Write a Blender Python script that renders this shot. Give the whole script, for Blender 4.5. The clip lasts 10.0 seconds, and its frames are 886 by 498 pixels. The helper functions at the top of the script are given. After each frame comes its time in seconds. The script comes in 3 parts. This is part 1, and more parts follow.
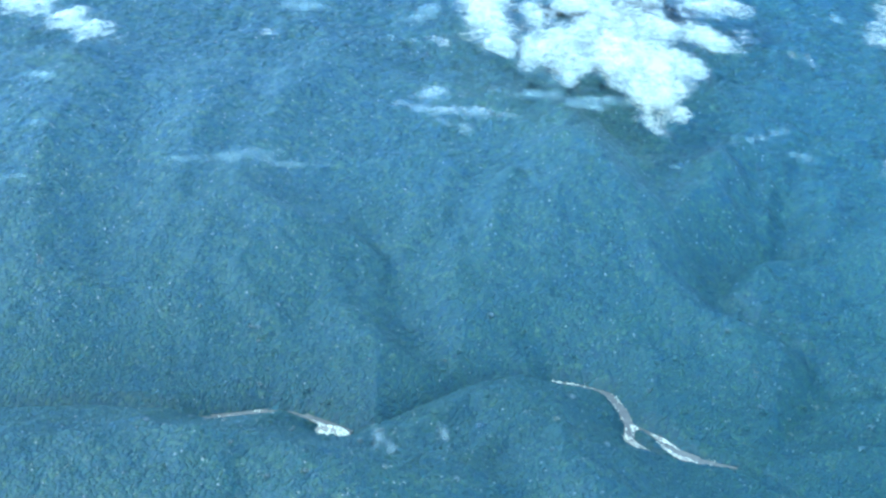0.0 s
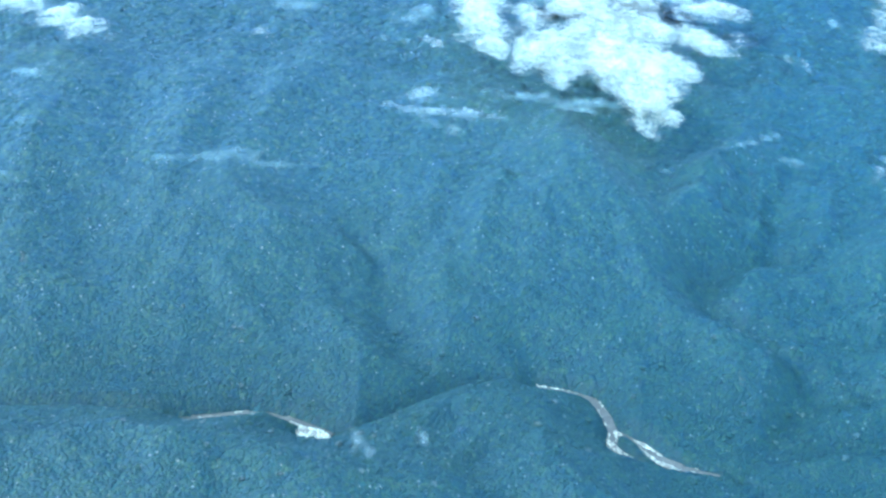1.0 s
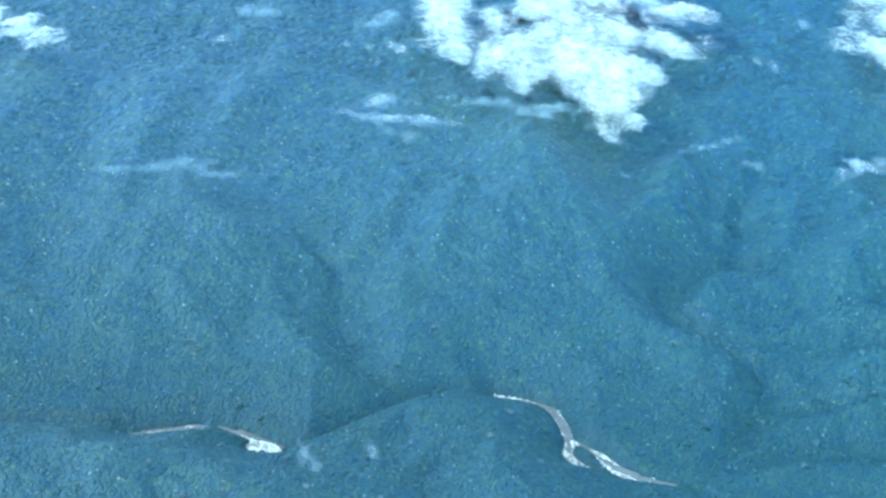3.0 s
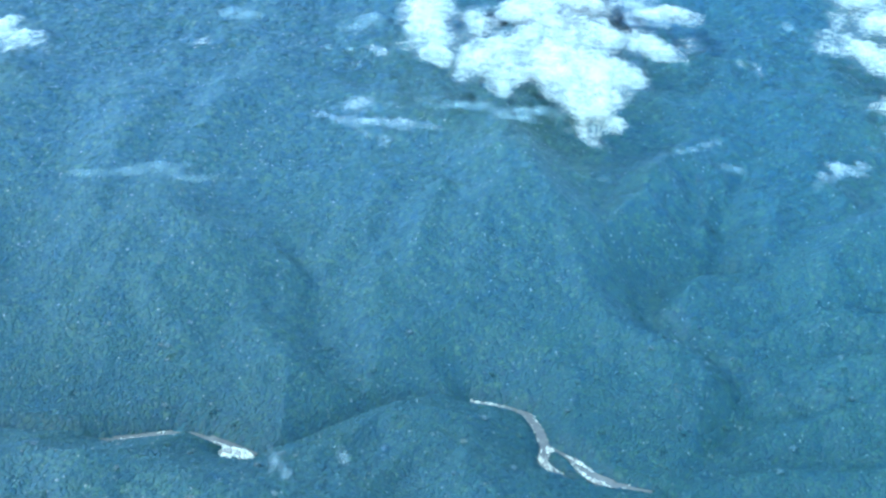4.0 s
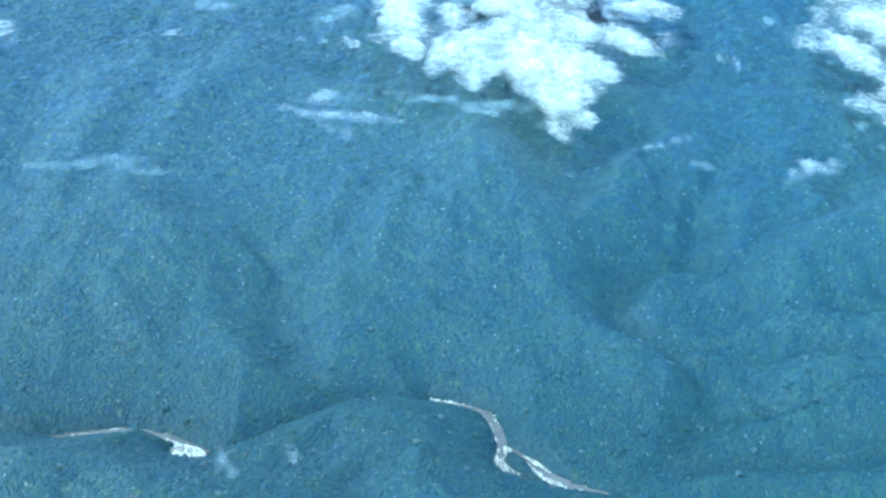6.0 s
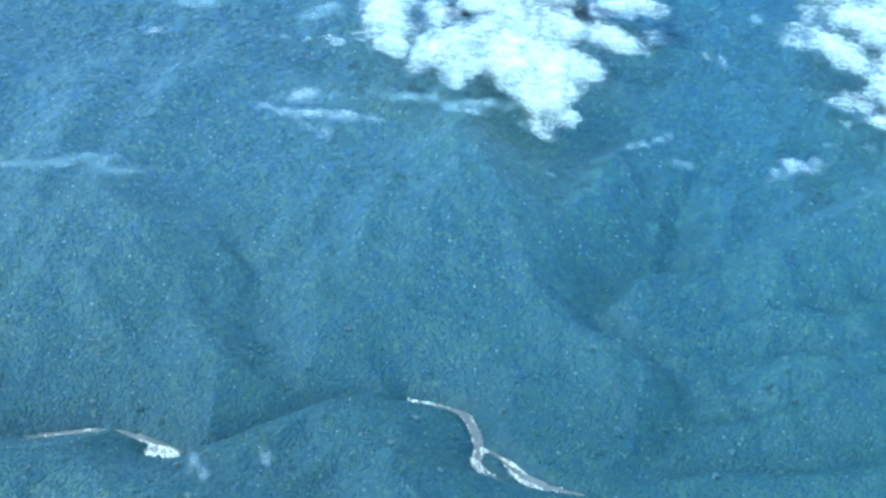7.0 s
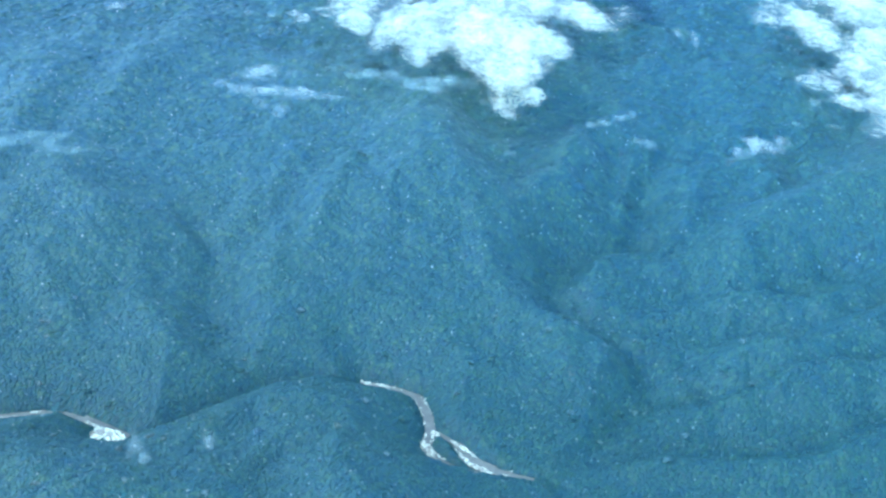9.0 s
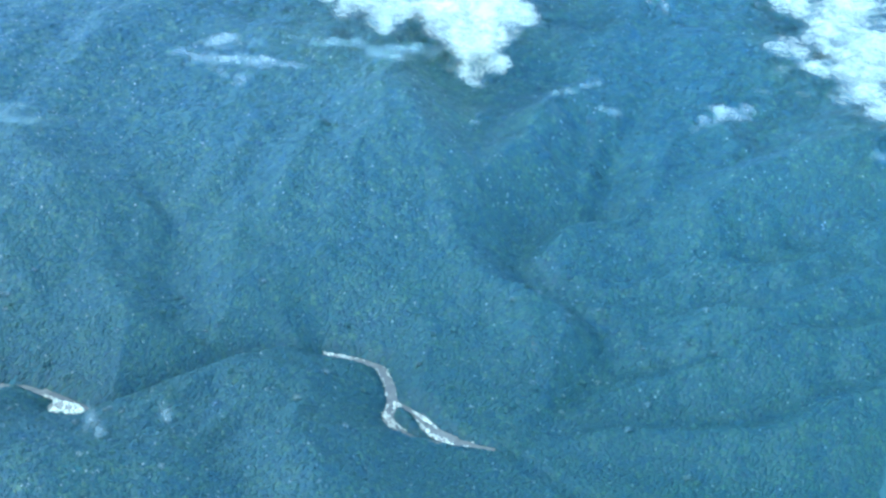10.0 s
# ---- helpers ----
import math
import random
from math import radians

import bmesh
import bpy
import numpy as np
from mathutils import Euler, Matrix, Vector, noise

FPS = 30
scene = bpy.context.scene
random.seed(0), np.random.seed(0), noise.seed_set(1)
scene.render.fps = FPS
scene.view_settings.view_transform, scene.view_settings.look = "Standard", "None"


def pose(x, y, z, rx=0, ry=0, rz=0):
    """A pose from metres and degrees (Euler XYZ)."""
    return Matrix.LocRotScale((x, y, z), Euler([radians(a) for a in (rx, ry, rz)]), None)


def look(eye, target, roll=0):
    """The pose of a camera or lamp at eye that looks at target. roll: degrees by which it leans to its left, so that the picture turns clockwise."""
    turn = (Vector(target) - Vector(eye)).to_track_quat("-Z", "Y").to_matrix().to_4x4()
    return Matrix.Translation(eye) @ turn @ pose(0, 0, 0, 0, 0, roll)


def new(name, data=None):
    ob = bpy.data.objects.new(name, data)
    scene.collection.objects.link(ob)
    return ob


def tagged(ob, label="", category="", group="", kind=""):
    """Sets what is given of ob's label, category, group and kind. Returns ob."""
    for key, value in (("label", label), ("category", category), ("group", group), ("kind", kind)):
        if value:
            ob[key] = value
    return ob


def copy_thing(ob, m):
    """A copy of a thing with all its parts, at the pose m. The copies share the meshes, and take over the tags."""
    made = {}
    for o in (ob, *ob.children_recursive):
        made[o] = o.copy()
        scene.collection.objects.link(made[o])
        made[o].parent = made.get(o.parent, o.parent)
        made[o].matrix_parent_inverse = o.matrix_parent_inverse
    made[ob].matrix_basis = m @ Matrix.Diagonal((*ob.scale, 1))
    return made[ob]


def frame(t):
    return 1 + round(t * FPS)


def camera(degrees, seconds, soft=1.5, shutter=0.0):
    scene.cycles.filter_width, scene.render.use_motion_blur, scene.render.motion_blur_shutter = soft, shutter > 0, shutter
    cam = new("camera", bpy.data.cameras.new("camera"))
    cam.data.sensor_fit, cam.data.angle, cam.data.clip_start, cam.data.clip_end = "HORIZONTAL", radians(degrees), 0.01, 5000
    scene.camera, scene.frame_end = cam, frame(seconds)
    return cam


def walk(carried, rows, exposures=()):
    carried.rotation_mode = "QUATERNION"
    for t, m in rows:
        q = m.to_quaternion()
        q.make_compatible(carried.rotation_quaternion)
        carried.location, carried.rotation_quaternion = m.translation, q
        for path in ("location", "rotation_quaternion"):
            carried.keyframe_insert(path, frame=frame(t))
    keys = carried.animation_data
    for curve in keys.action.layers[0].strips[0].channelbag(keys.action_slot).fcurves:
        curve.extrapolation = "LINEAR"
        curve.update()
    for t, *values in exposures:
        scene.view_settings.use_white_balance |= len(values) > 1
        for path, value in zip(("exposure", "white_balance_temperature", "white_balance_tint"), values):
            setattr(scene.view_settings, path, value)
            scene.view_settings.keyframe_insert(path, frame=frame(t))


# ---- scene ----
# ---- camera and its way ----
cam = camera(40.0, 10.0, soft=2.8)
walk(cam, [
    (0.0, pose(-171.39, -70.13, 1012.00, 65.040, -2.369, 0.702)),
    (0.5, pose(-154.25, -63.12, 1011.50, 65.124, -2.603, 0.965)),
    (1.0, pose(-137.11, -56.11, 1011.00, 65.024, -2.812, 1.260)),
    (1.5, pose(-119.97, -49.09, 1010.50, 64.955, -2.612, 1.231)),
    (2.0, pose(-102.83, -42.08, 1010.00, 65.034, -2.661, 1.256)),
    (2.5, pose(-85.69, -35.07, 1009.50, 65.147, -2.232, 0.982)),
    (4.0, pose(-34.28, -14.03, 1008.00, 65.346, -2.224, 0.804)),
    (4.5, pose(-17.14, -7.01, 1007.50, 65.120, -2.407, 0.943)),
    (5.0, pose(0.00, 0.00, 1007.00, 65.000, -2.500, 1.165)),
    (5.5, pose(17.14, 7.01, 1006.50, 64.977, -2.433, 1.161)),
    (7.0, pose(68.55, 28.05, 1005.00, 64.811, -2.522, 1.225)),
    (7.5, pose(85.69, 35.07, 1004.50, 64.757, -2.293, 1.412)),
    (8.0, pose(102.83, 42.08, 1004.00, 64.698, -2.261, 1.496)),
    (8.5, pose(119.97, 49.09, 1003.50, 64.379, -3.013, 1.867)),
    (9.0, pose(137.11, 56.11, 1003.00, 63.673, -2.608, 1.257)),
    (9.5, pose(154.25, 63.12, 1002.50, 63.340, -2.772, 0.954)),
    (10.0, pose(171.39, 70.13, 1002.00, 62.172, -2.682, 0.521)),
], exposures=[(0.0, 2.64, 4740, 4), (10.0, 2.64, 4740, 4)])

# ---- sky and sun ----
SUN_ELEVATION, SUN_AZIMUTH = radians(56), radians(-118)   # azimuth from +y towards +x
world = bpy.data.worlds.new("sky")
scene.world = world
world.use_nodes = True
wn = world.node_tree
sky = wn.nodes.new("ShaderNodeTexSky")
sky.sky_type, sky.sun_disc = "NISHITA", False
sky.sun_elevation, sky.sun_rotation = SUN_ELEVATION, SUN_AZIMUTH
sky.altitude, sky.air_density, sky.dust_density, sky.ozone_density = 1000, 1.3, 0.6, 3.5
wn.links.new(sky.outputs[0], wn.nodes["Background"].inputs[0])
wn.nodes["Background"].inputs[1].default_value = 0.15

sun = new("sun", bpy.data.lights.new("sun", "SUN"))
sun.data.energy, sun.data.angle, sun.data.color = 0.36, radians(26), (1.0, 0.94, 0.68)
toward = Vector((math.sin(SUN_AZIMUTH) * math.cos(SUN_ELEVATION), math.cos(SUN_AZIMUTH) * math.cos(SUN_ELEVATION), math.sin(SUN_ELEVATION)))
sun.matrix_world = look(toward * 4000, (0, 0, 0))


# ---- materials ----
def material(name):
    m = bpy.data.materials.new(name)
    m.use_nodes = True
    return m, m.node_tree.nodes, m.node_tree.links, m.node_tree.nodes["Principled BSDF"]


def node(nodes, kind, **values):
    n = nodes.new(kind)
    for key, value in values.items():
        n.inputs[key].default_value = value
    return n


def ramp(nodes, stops):
    r = nodes.new("ShaderNodeValToRGB")
    while len(r.color_ramp.elements) < len(stops):
        r.color_ramp.elements.new(0.5)
    for e, (at, colour) in zip(r.color_ramp.elements, stops):
        e.position, e.color = at, (*colour, 1)
    return r


def blend(nodes, links, mode, factor, a, b):
    m = nodes.new("ShaderNodeMix")
    m.data_type, m.blend_type = "RGBA", mode
    for socket, value in ((m.inputs[0], factor), (m.inputs[6], a), (m.inputs[7], b)):
        if hasattr(value, "links"):
            links.new(value, socket)
        else:
            socket.default_value = value
    return m.outputs[2]


def foliage(name, stops, rough=0.55):
    """Leaves in the mass: a tone for each crown, stands of one kind, leaf mottle, and painted-in haze, glare and
    shade.
    """
    m, nodes, links, skin = material(name)
    geo = nodes.new("ShaderNodeNewGeometry")
    tone = ramp(nodes, stops)
    links.new(geo.outputs["Random Per Island"], tone.inputs[0])
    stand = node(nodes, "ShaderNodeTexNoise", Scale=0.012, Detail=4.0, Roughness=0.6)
    mottle = node(nodes, "ShaderNodeTexNoise", Scale=0.45, Detail=4.0, Roughness=0.65)
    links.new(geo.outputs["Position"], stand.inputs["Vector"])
    links.new(geo.outputs["Position"], mottle.inputs["Vector"])
    wide = ramp(nodes, [(0.3, (0.88, 0.95, 1.04)), (0.7, (1.12, 1.05, 0.92))])
    fine = ramp(nodes, [(0.29, (0.55, 0.62, 0.72)), (0.40, (0.93, 0.95, 0.97)), (0.5, (1.0, 1.0, 1.0)), (0.6, (1.08, 1.07, 1.05)), (0.68, (1.9, 1.75, 1.6))])
    links.new(stand.outputs["Fac"], wide.inputs[0])
    links.new(mottle.outputs["Fac"], fine.inputs[0])
    c = blend(nodes, links, "MULTIPLY", 1.0, tone.outputs[0], wide.outputs[0])
    c = blend(nodes, links, "MULTIPLY", 1.0, c, fine.outputs[0])
    patch = node(nodes, "ShaderNodeTexNoise", Scale=0.045, Detail=3.0, Roughness=0.6)
    links.new(geo.outputs["Position"], patch.inputs["Vector"])
    clump = ramp(nodes, [(0.32, (0.84, 0.93, 1.03)), (0.68, (1.16, 1.08, 0.92))])
    links.new(patch.outputs["Fac"], clump.inputs[0])
    c = blend(nodes, links, "MULTIPLY", 1.0, c, clump.outputs[0])
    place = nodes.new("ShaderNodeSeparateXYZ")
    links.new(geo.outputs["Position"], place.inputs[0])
    haze_by_height = nodes.new("ShaderNodeMapRange")      # haze painted by height: darker leaves low down, paler and bluer higher up
    links.new(place.outputs["Z"], haze_by_height.inputs["Value"])
    haze_by_height.inputs["From Min"].default_value, haze_by_height.inputs["From Max"].default_value = 10, 340
    c = blend(nodes, links, "MIX", haze_by_height.outputs[0], blend(nodes, links, "MULTIPLY", 1.0, c, (0.71, 0.78, 0.755, 1)), blend(nodes, links, "MULTIPLY", 1.0, c, (1.09, 1.035, 1.19, 1)))
    glare_and_shade = nodes.new("ShaderNodeMapRange")       # aircraft window's brownish reflection painted in the west, a shaded dark tone in the east
    links.new(place.outputs["X"], glare_and_shade.inputs["Value"])
    glare_and_shade.inputs["From Min"].default_value, glare_and_shade.inputs["From Max"].default_value = -600, 650
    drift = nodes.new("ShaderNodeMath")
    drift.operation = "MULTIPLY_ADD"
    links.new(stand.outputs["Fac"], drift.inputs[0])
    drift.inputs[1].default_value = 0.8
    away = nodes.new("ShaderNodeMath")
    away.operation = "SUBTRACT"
    links.new(glare_and_shade.outputs[0], away.inputs[0])
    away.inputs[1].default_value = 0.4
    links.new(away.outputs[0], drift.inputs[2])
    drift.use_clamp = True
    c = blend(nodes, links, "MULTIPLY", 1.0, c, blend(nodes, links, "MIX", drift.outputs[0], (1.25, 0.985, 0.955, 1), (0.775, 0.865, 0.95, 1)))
    haze_by_distance = nodes.new("ShaderNodeMapRange")       # haze painted by distance: greener on the river's near side, bluer and paler beyond
    links.new(place.outputs["Y"], haze_by_distance.inputs["Value"])
    haze_by_distance.inputs["From Min"].default_value, haze_by_distance.inputs["From Max"].default_value = 1430, 2150
    c = blend(nodes, links, "MULTIPLY", 1.0, c, blend(nodes, links, "MIX", haze_by_distance.outputs[0], (0.90, 0.925, 0.88, 1), (1.08, 1.10, 1.15, 1)))
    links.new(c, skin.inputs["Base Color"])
    bump = node(nodes, "ShaderNodeBump", Strength=0.1, Distance=0.6)
    links.new(mottle.outputs["Fac"], bump.inputs["Height"])
    links.new(bump.outputs[0], skin.inputs["Normal"])
    skin.inputs["Roughness"].default_value = rough
    skin.inputs["Specular IOR Level"].default_value = 0.35
    through_leaf = nodes.new("ShaderNodeBsdfTranslucent")
    links.new(c, through_leaf.inputs["Color"])
    both = nodes.new("ShaderNodeMixShader")
    both.inputs[0].default_value = 0.12
    links.new(skin.outputs[0], both.inputs[1])
    links.new(through_leaf.outputs[0], both.inputs[2])
    links.new(both.outputs[0], nodes["Material Output"].inputs["Surface"])
    return m


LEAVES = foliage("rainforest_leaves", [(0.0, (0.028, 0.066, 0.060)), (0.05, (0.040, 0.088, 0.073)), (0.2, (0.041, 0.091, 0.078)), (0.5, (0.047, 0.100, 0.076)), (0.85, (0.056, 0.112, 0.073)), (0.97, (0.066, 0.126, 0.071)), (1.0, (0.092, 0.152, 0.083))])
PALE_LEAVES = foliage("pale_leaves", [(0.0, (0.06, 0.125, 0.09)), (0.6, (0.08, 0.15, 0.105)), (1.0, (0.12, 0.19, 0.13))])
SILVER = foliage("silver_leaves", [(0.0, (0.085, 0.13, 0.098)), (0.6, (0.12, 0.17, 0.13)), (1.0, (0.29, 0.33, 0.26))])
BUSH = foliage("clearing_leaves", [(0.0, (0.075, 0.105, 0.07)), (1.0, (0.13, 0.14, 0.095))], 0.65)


def earth(name, low, high, scale, rough, bump_height, gloss=0.3):
    m, nodes, links, skin = material(name)
    geo = nodes.new("ShaderNodeNewGeometry")
    grain = node(nodes, "ShaderNodeTexNoise", Scale=scale, Detail=8.0, Roughness=0.65)
    stain = node(nodes, "ShaderNodeTexNoise", Scale=scale * 0.08, Detail=4.0)
    links.new(geo.outputs["Position"], grain.inputs["Vector"])
    links.new(geo.outputs["Position"], stain.inputs["Vector"])
    tone = ramp(nodes, [(0.3, low), (0.7, high)])
    links.new(grain.outputs["Fac"], tone.inputs[0])
    shade = ramp(nodes, [(0.3, (0.75, 0.75, 0.75)), (0.7, (1.15, 1.15, 1.15))])
    links.new(stain.outputs["Fac"], shade.inputs[0])
    links.new(blend(nodes, links, "MULTIPLY", 1.0, tone.outputs[0], shade.outputs[0]), skin.inputs["Base Color"])
    bump = node(nodes, "ShaderNodeBump", Strength=0.6, Distance=bump_height)
    links.new(grain.outputs["Fac"], bump.inputs["Height"])
    links.new(bump.outputs[0], skin.inputs["Normal"])
    skin.inputs["Roughness"].default_value = rough
    skin.inputs["Specular IOR Level"].default_value = gloss
    return m


UNDERGROWTH = earth("undergrowth", (0.040, 0.084, 0.064), (0.054, 0.108, 0.08), 0.15, 0.7, 3.0)
WATER = earth("silty_water", (0.115, 0.10, 0.06), (0.205, 0.175, 0.10), 0.11, 0.5, 0.15, 0.25)
GRAVEL = earth("pale_gravel", (0.17, 0.135, 0.078), (0.43, 0.35, 0.21), 0.35, 0.85, 0.6)
BOULDER = earth("white_boulders", (0.60, 0.53, 0.30), (1.0, 0.92, 0.53), 0.8, 0.75, 0.2)
BARK = earth("grey_bark", (0.16, 0.14, 0.11), (0.34, 0.31, 0.27), 1.5, 0.85, 0.1)


def vapour(name, thick, torn, colour=(1.0, 0.94, 0.70, 1), drawn=1.0):
    """Cloud droplets: white, lit through, thinning out where the attribute 'cover' and the curls fall off."""
    m, nodes, links, skin = material(name)
    nodes.remove(skin)
    dens = nodes.new("ShaderNodeAttribute")
    dens.attribute_name = "cover"
    geo = nodes.new("ShaderNodeNewGeometry")
    along = nodes.new("ShaderNodeVectorMath")      # wisps drawn out by the wind
    along.operation = "MULTIPLY"
    links.new(geo.outputs["Position"], along.inputs[0])
    along.inputs[1].default_value = (drawn, 1.0, 1.0)
    shift = None
    for scale, amount in ((0.02, 1.2 * torn), (0.06, 1.0 * torn), (0.2, 0.5 * torn)):
        curl = node(nodes, "ShaderNodeTexNoise", Scale=scale, Detail=7.0, Roughness=0.62, Distortion=0.6)
        links.new(along.outputs[0], curl.inputs["Vector"])
        step = nodes.new("ShaderNodeMath")
        step.operation = "MULTIPLY_ADD"
        links.new(curl.outputs["Fac"], step.inputs[0])
        step.inputs[1].default_value, step.inputs[2].default_value = amount, -0.5 * amount
        if shift:
            links.new(shift.outputs[0], step.inputs[2])
            less = nodes.new("ShaderNodeMath")
            less.operation = "SUBTRACT"
            links.new(step.outputs[0], less.inputs[0])
            less.inputs[1].default_value = 0.5 * amount
            step = less
        shift = step
    total = nodes.new("ShaderNodeMath")
    links.new(shift.outputs[0], total.inputs[0])
    links.new(dens.outputs["Fac"], total.inputs[1])
    cover = nodes.new("ShaderNodeMapRange")
    cover.interpolation_type = "SMOOTHSTEP"
    links.new(total.outputs[0], cover.inputs["Value"])
    for key, value in (("From Min", 0.1), ("From Max", 1.35), ("To Min", 0.0), ("To Max", thick)):
        cover.inputs[key].default_value = value
    clear = nodes.new("ShaderNodeBsdfTransparent")
    white = node(nodes, "ShaderNodeBsdfDiffuse", Color=colour)
    lit_through = node(nodes, "ShaderNodeBsdfTranslucent", Color=colour)
    drops, out = nodes.new("ShaderNodeMixShader"), nodes.new("ShaderNodeMixShader")
    drops.inputs[0].default_value = 0.64
    links.new(white.outputs[0], drops.inputs[1])
    links.new(lit_through.outputs[0], drops.inputs[2])
    links.new(cover.outputs[0], out.inputs[0])
    links.new(clear.outputs[0], out.inputs[1])
    links.new(drops.outputs[0], out.inputs[2])
    links.new(out.outputs[0], nodes["Material Output"].inputs["Surface"])
    return m


CLOUD = vapour("cloud_droplets", 0.96, 1.4)
VEIL = vapour("thin_mist", 0.4, 1.7, (0.84, 0.93, 0.72, 1), 0.4)
MIST = vapour("river_mist", 0.58, 1.1, (0.90, 0.90, 0.66, 1))
PUFF = vapour("small_cloud_droplets", 0.62, 1.5, (0.93, 0.92, 0.72, 1))
SMOKE = vapour("faint_mist", 0.28, 1.5, (0.84, 0.93, 0.72, 1), 0.4)


# ---- shapes ----
rng = np.random.default_rng(7)
LATTICE = rng.random((256, 256))


def value_noise(x, y):
    x, y = np.asarray(x, float), np.asarray(y, float)
    i, j = np.floor(x).astype(int), np.floor(y).astype(int)
    u, v = x - i, y - j
    u, v = u * u * (3 - 2 * u), v * v * (3 - 2 * v)
    a, b = LATTICE[i % 256, j % 256], LATTICE[(i + 1) % 256, j % 256]
    c, d = LATTICE[i % 256, (j + 1) % 256], LATTICE[(i + 1) % 256, (j + 1) % 256]
    return (a * (1 - u) + b * u) * (1 - v) + (c * (1 - u) + d * u) * v


def fractal(x, y, size, octaves=5, gain=0.5):
    """0 to 1, about 0.5."""
    total, weight, amount = 0.0, 0.0, 1.0
    for k in range(octaves):
        total = total + amount * value_noise(x / size + 17.3 * k, y / size - 9.1 * k)
        weight, amount, size = weight + amount, amount * gain, size / 2.03
    return total / weight


def billow(x, y, size, octaves=4):
    total, weight, amount = 0.0, 0.0, 1.0
    for k in range(octaves):
        total = total + amount * np.sqrt(np.abs(2 * value_noise(x / size + 31.7 * k, y / size + 5.9 * k) - 1))
        weight, amount, size = weight + amount, amount * 0.5, size / 2.1
    return total / weight


def spurs(x, y, size):
    """0 to 1: rounded crests along the zero lines of a noise, with hollows between."""
    total, weight, amount = 0.0, 0.0, 1.0
    for k in range(3):
        n = 2 * value_noise(x / size + 7.7 * k, y / size + 3.1 * k) - 1
        total = total + amount * (1 - np.sqrt(n * n + 0.01))
        weight, amount, size = weight + amount, amount * 0.5, size / 2.1
    return total / weight


def distance_to(line, x, y):
    """How far the places are from a line of points, and how far along it (0 to the number of legs)."""
    near, along = np.full(np.shape(x), 1e9), np.zeros(np.shape(x))
    for k, (a, b) in enumerate(zip(line[:-1], line[1:])):
        dx, dy = b[0] - a[0], b[1] - a[1]
        s = np.clip(((x - a[0]) * dx + (y - a[1]) * dy) / (dx * dx + dy * dy), 0, 1)
        d = np.hypot(x - a[0] - s * dx, y - a[1] - s * dy)
        along = np.where(d < near, k + s, along)
        near = np.minimum(near, d)
    return near, along


def mesh_from(name, places, faces, smooth=True):
    """A mesh out of arrays; faces all have the same number of corners."""
    me = bpy.data.meshes.new(name)
    places, faces = np.ascontiguousarray(places, np.float32), np.ascontiguousarray(faces, np.int32)
    me.vertices.add(len(places))
    me.vertices.foreach_set("co", places.ravel())
    me.loops.add(faces.size)
    me.loops.foreach_set("vertex_index", faces.ravel())
    me.polygons.add(len(faces))
    me.polygons.foreach_set("loop_start", np.arange(0, faces.size, faces.shape[1], dtype=np.int32))
    me.polygons.foreach_set("use_smooth", np.full(len(faces), smooth))
    me.update(calc_edges=True)
    return me


def grid_faces(rows, columns):
    k = np.arange(rows * columns).reshape(rows, columns)
    return np.stack([k[:-1, :-1], k[:-1, 1:], k[1:, 1:], k[1:, :-1]], -1).reshape(-1, 4)


def part(name, me, mat, parent=None, label=""):
    ob = new(name, me)
    if not me.materials:
        me.materials.append(mat)
    ob.parent = parent
    return tagged(ob, label)


# ---- the land ----
RIVER_LEVEL = 5.0
RIVER = [  # reaches of the river: the way of the water and its half width
    ([(-900, 1430), (-657, 1462), (-590, 1459), (-516, 1462)], 1.4),
    ([(-516, 1462), (-494, 1464)], 3.0),
    ([(-494, 1464), (-456, 1474), (-412, 1486)], 8.0),
    ([(-412, 1486), (-385, 1488), (-358, 1477)], 4.0),
    ([(-358, 1479), (-320, 1460), (-285, 1438)], 6.5),
    ([(-287, 1437), (-240, 1450), (-180, 1505), (-110, 1565), (-40, 1597), (24, 1604)], 1.2),
    # the bend, the two arms and the way out
    ([(24, 1604), (69, 1596), (112, 1576), (128, 1530), (134, 1486)], 6.2),
    ([(134, 1486), (127, 1452), (140, 1431)], 6.6),
    ([(140, 1431), (152, 1419)], 5.5),
    ([(152, 1419), (168, 1407), (200, 1398)], 2.1),
    ([(137, 1488), (152, 1478), (170, 1461)], 3.2),
    ([(170, 1461), (184, 1444)], 6.5),
    ([(182, 1440), (194, 1421), (222, 1404)], 9.6),
    ([(222, 1404), (246, 1397)], 5.0),
    ([(246, 1397), (276, 1389)], 2.1),
    ([(276, 1389), (290, 1384)], 0.8),
    ([(290, 1384), (304, 1376), (330, 1345), (372, 1310), (460, 1255), (700, 1180)], 0.8),
]
SHOALS = [([(-319, 1443), (-311, 1440), (-299, 1438)], 15.0)]      # dry boulder flats, level with the water
RIDGES = []
LITTER = 5.0      # undergrowth over the bare slopes


def ridge(fall, *crest):
    RIDGES.append((fall, crest))


ridge(0.45, (40, 3000, 330), (60, 2560, 240), (85, 2376, 232), (92, 2210, 226), (85, 2060, 208), (40, 1990, 178), (12, 1870, 112), (10, 1760, 88), (15, 1680, 58))
ridge(0.65, (103, 2193, 236), (165, 2020, 196), (196, 1930, 154), (215, 1800, 108), (262, 1720, 92), (326, 1680, 88), (372, 1640, 76), (386, 1585, 70), (402, 1548, 66))
ridge(0.7, (335, 1668, 84), (331, 1600, 74), (285, 1572, 46))
ridge(0.6, (-30, 2080, 182), (-62, 1960, 160), (-80, 1860, 128), (-72, 1770, 76), (-95, 1700, 50), (-120, 1650, 46))
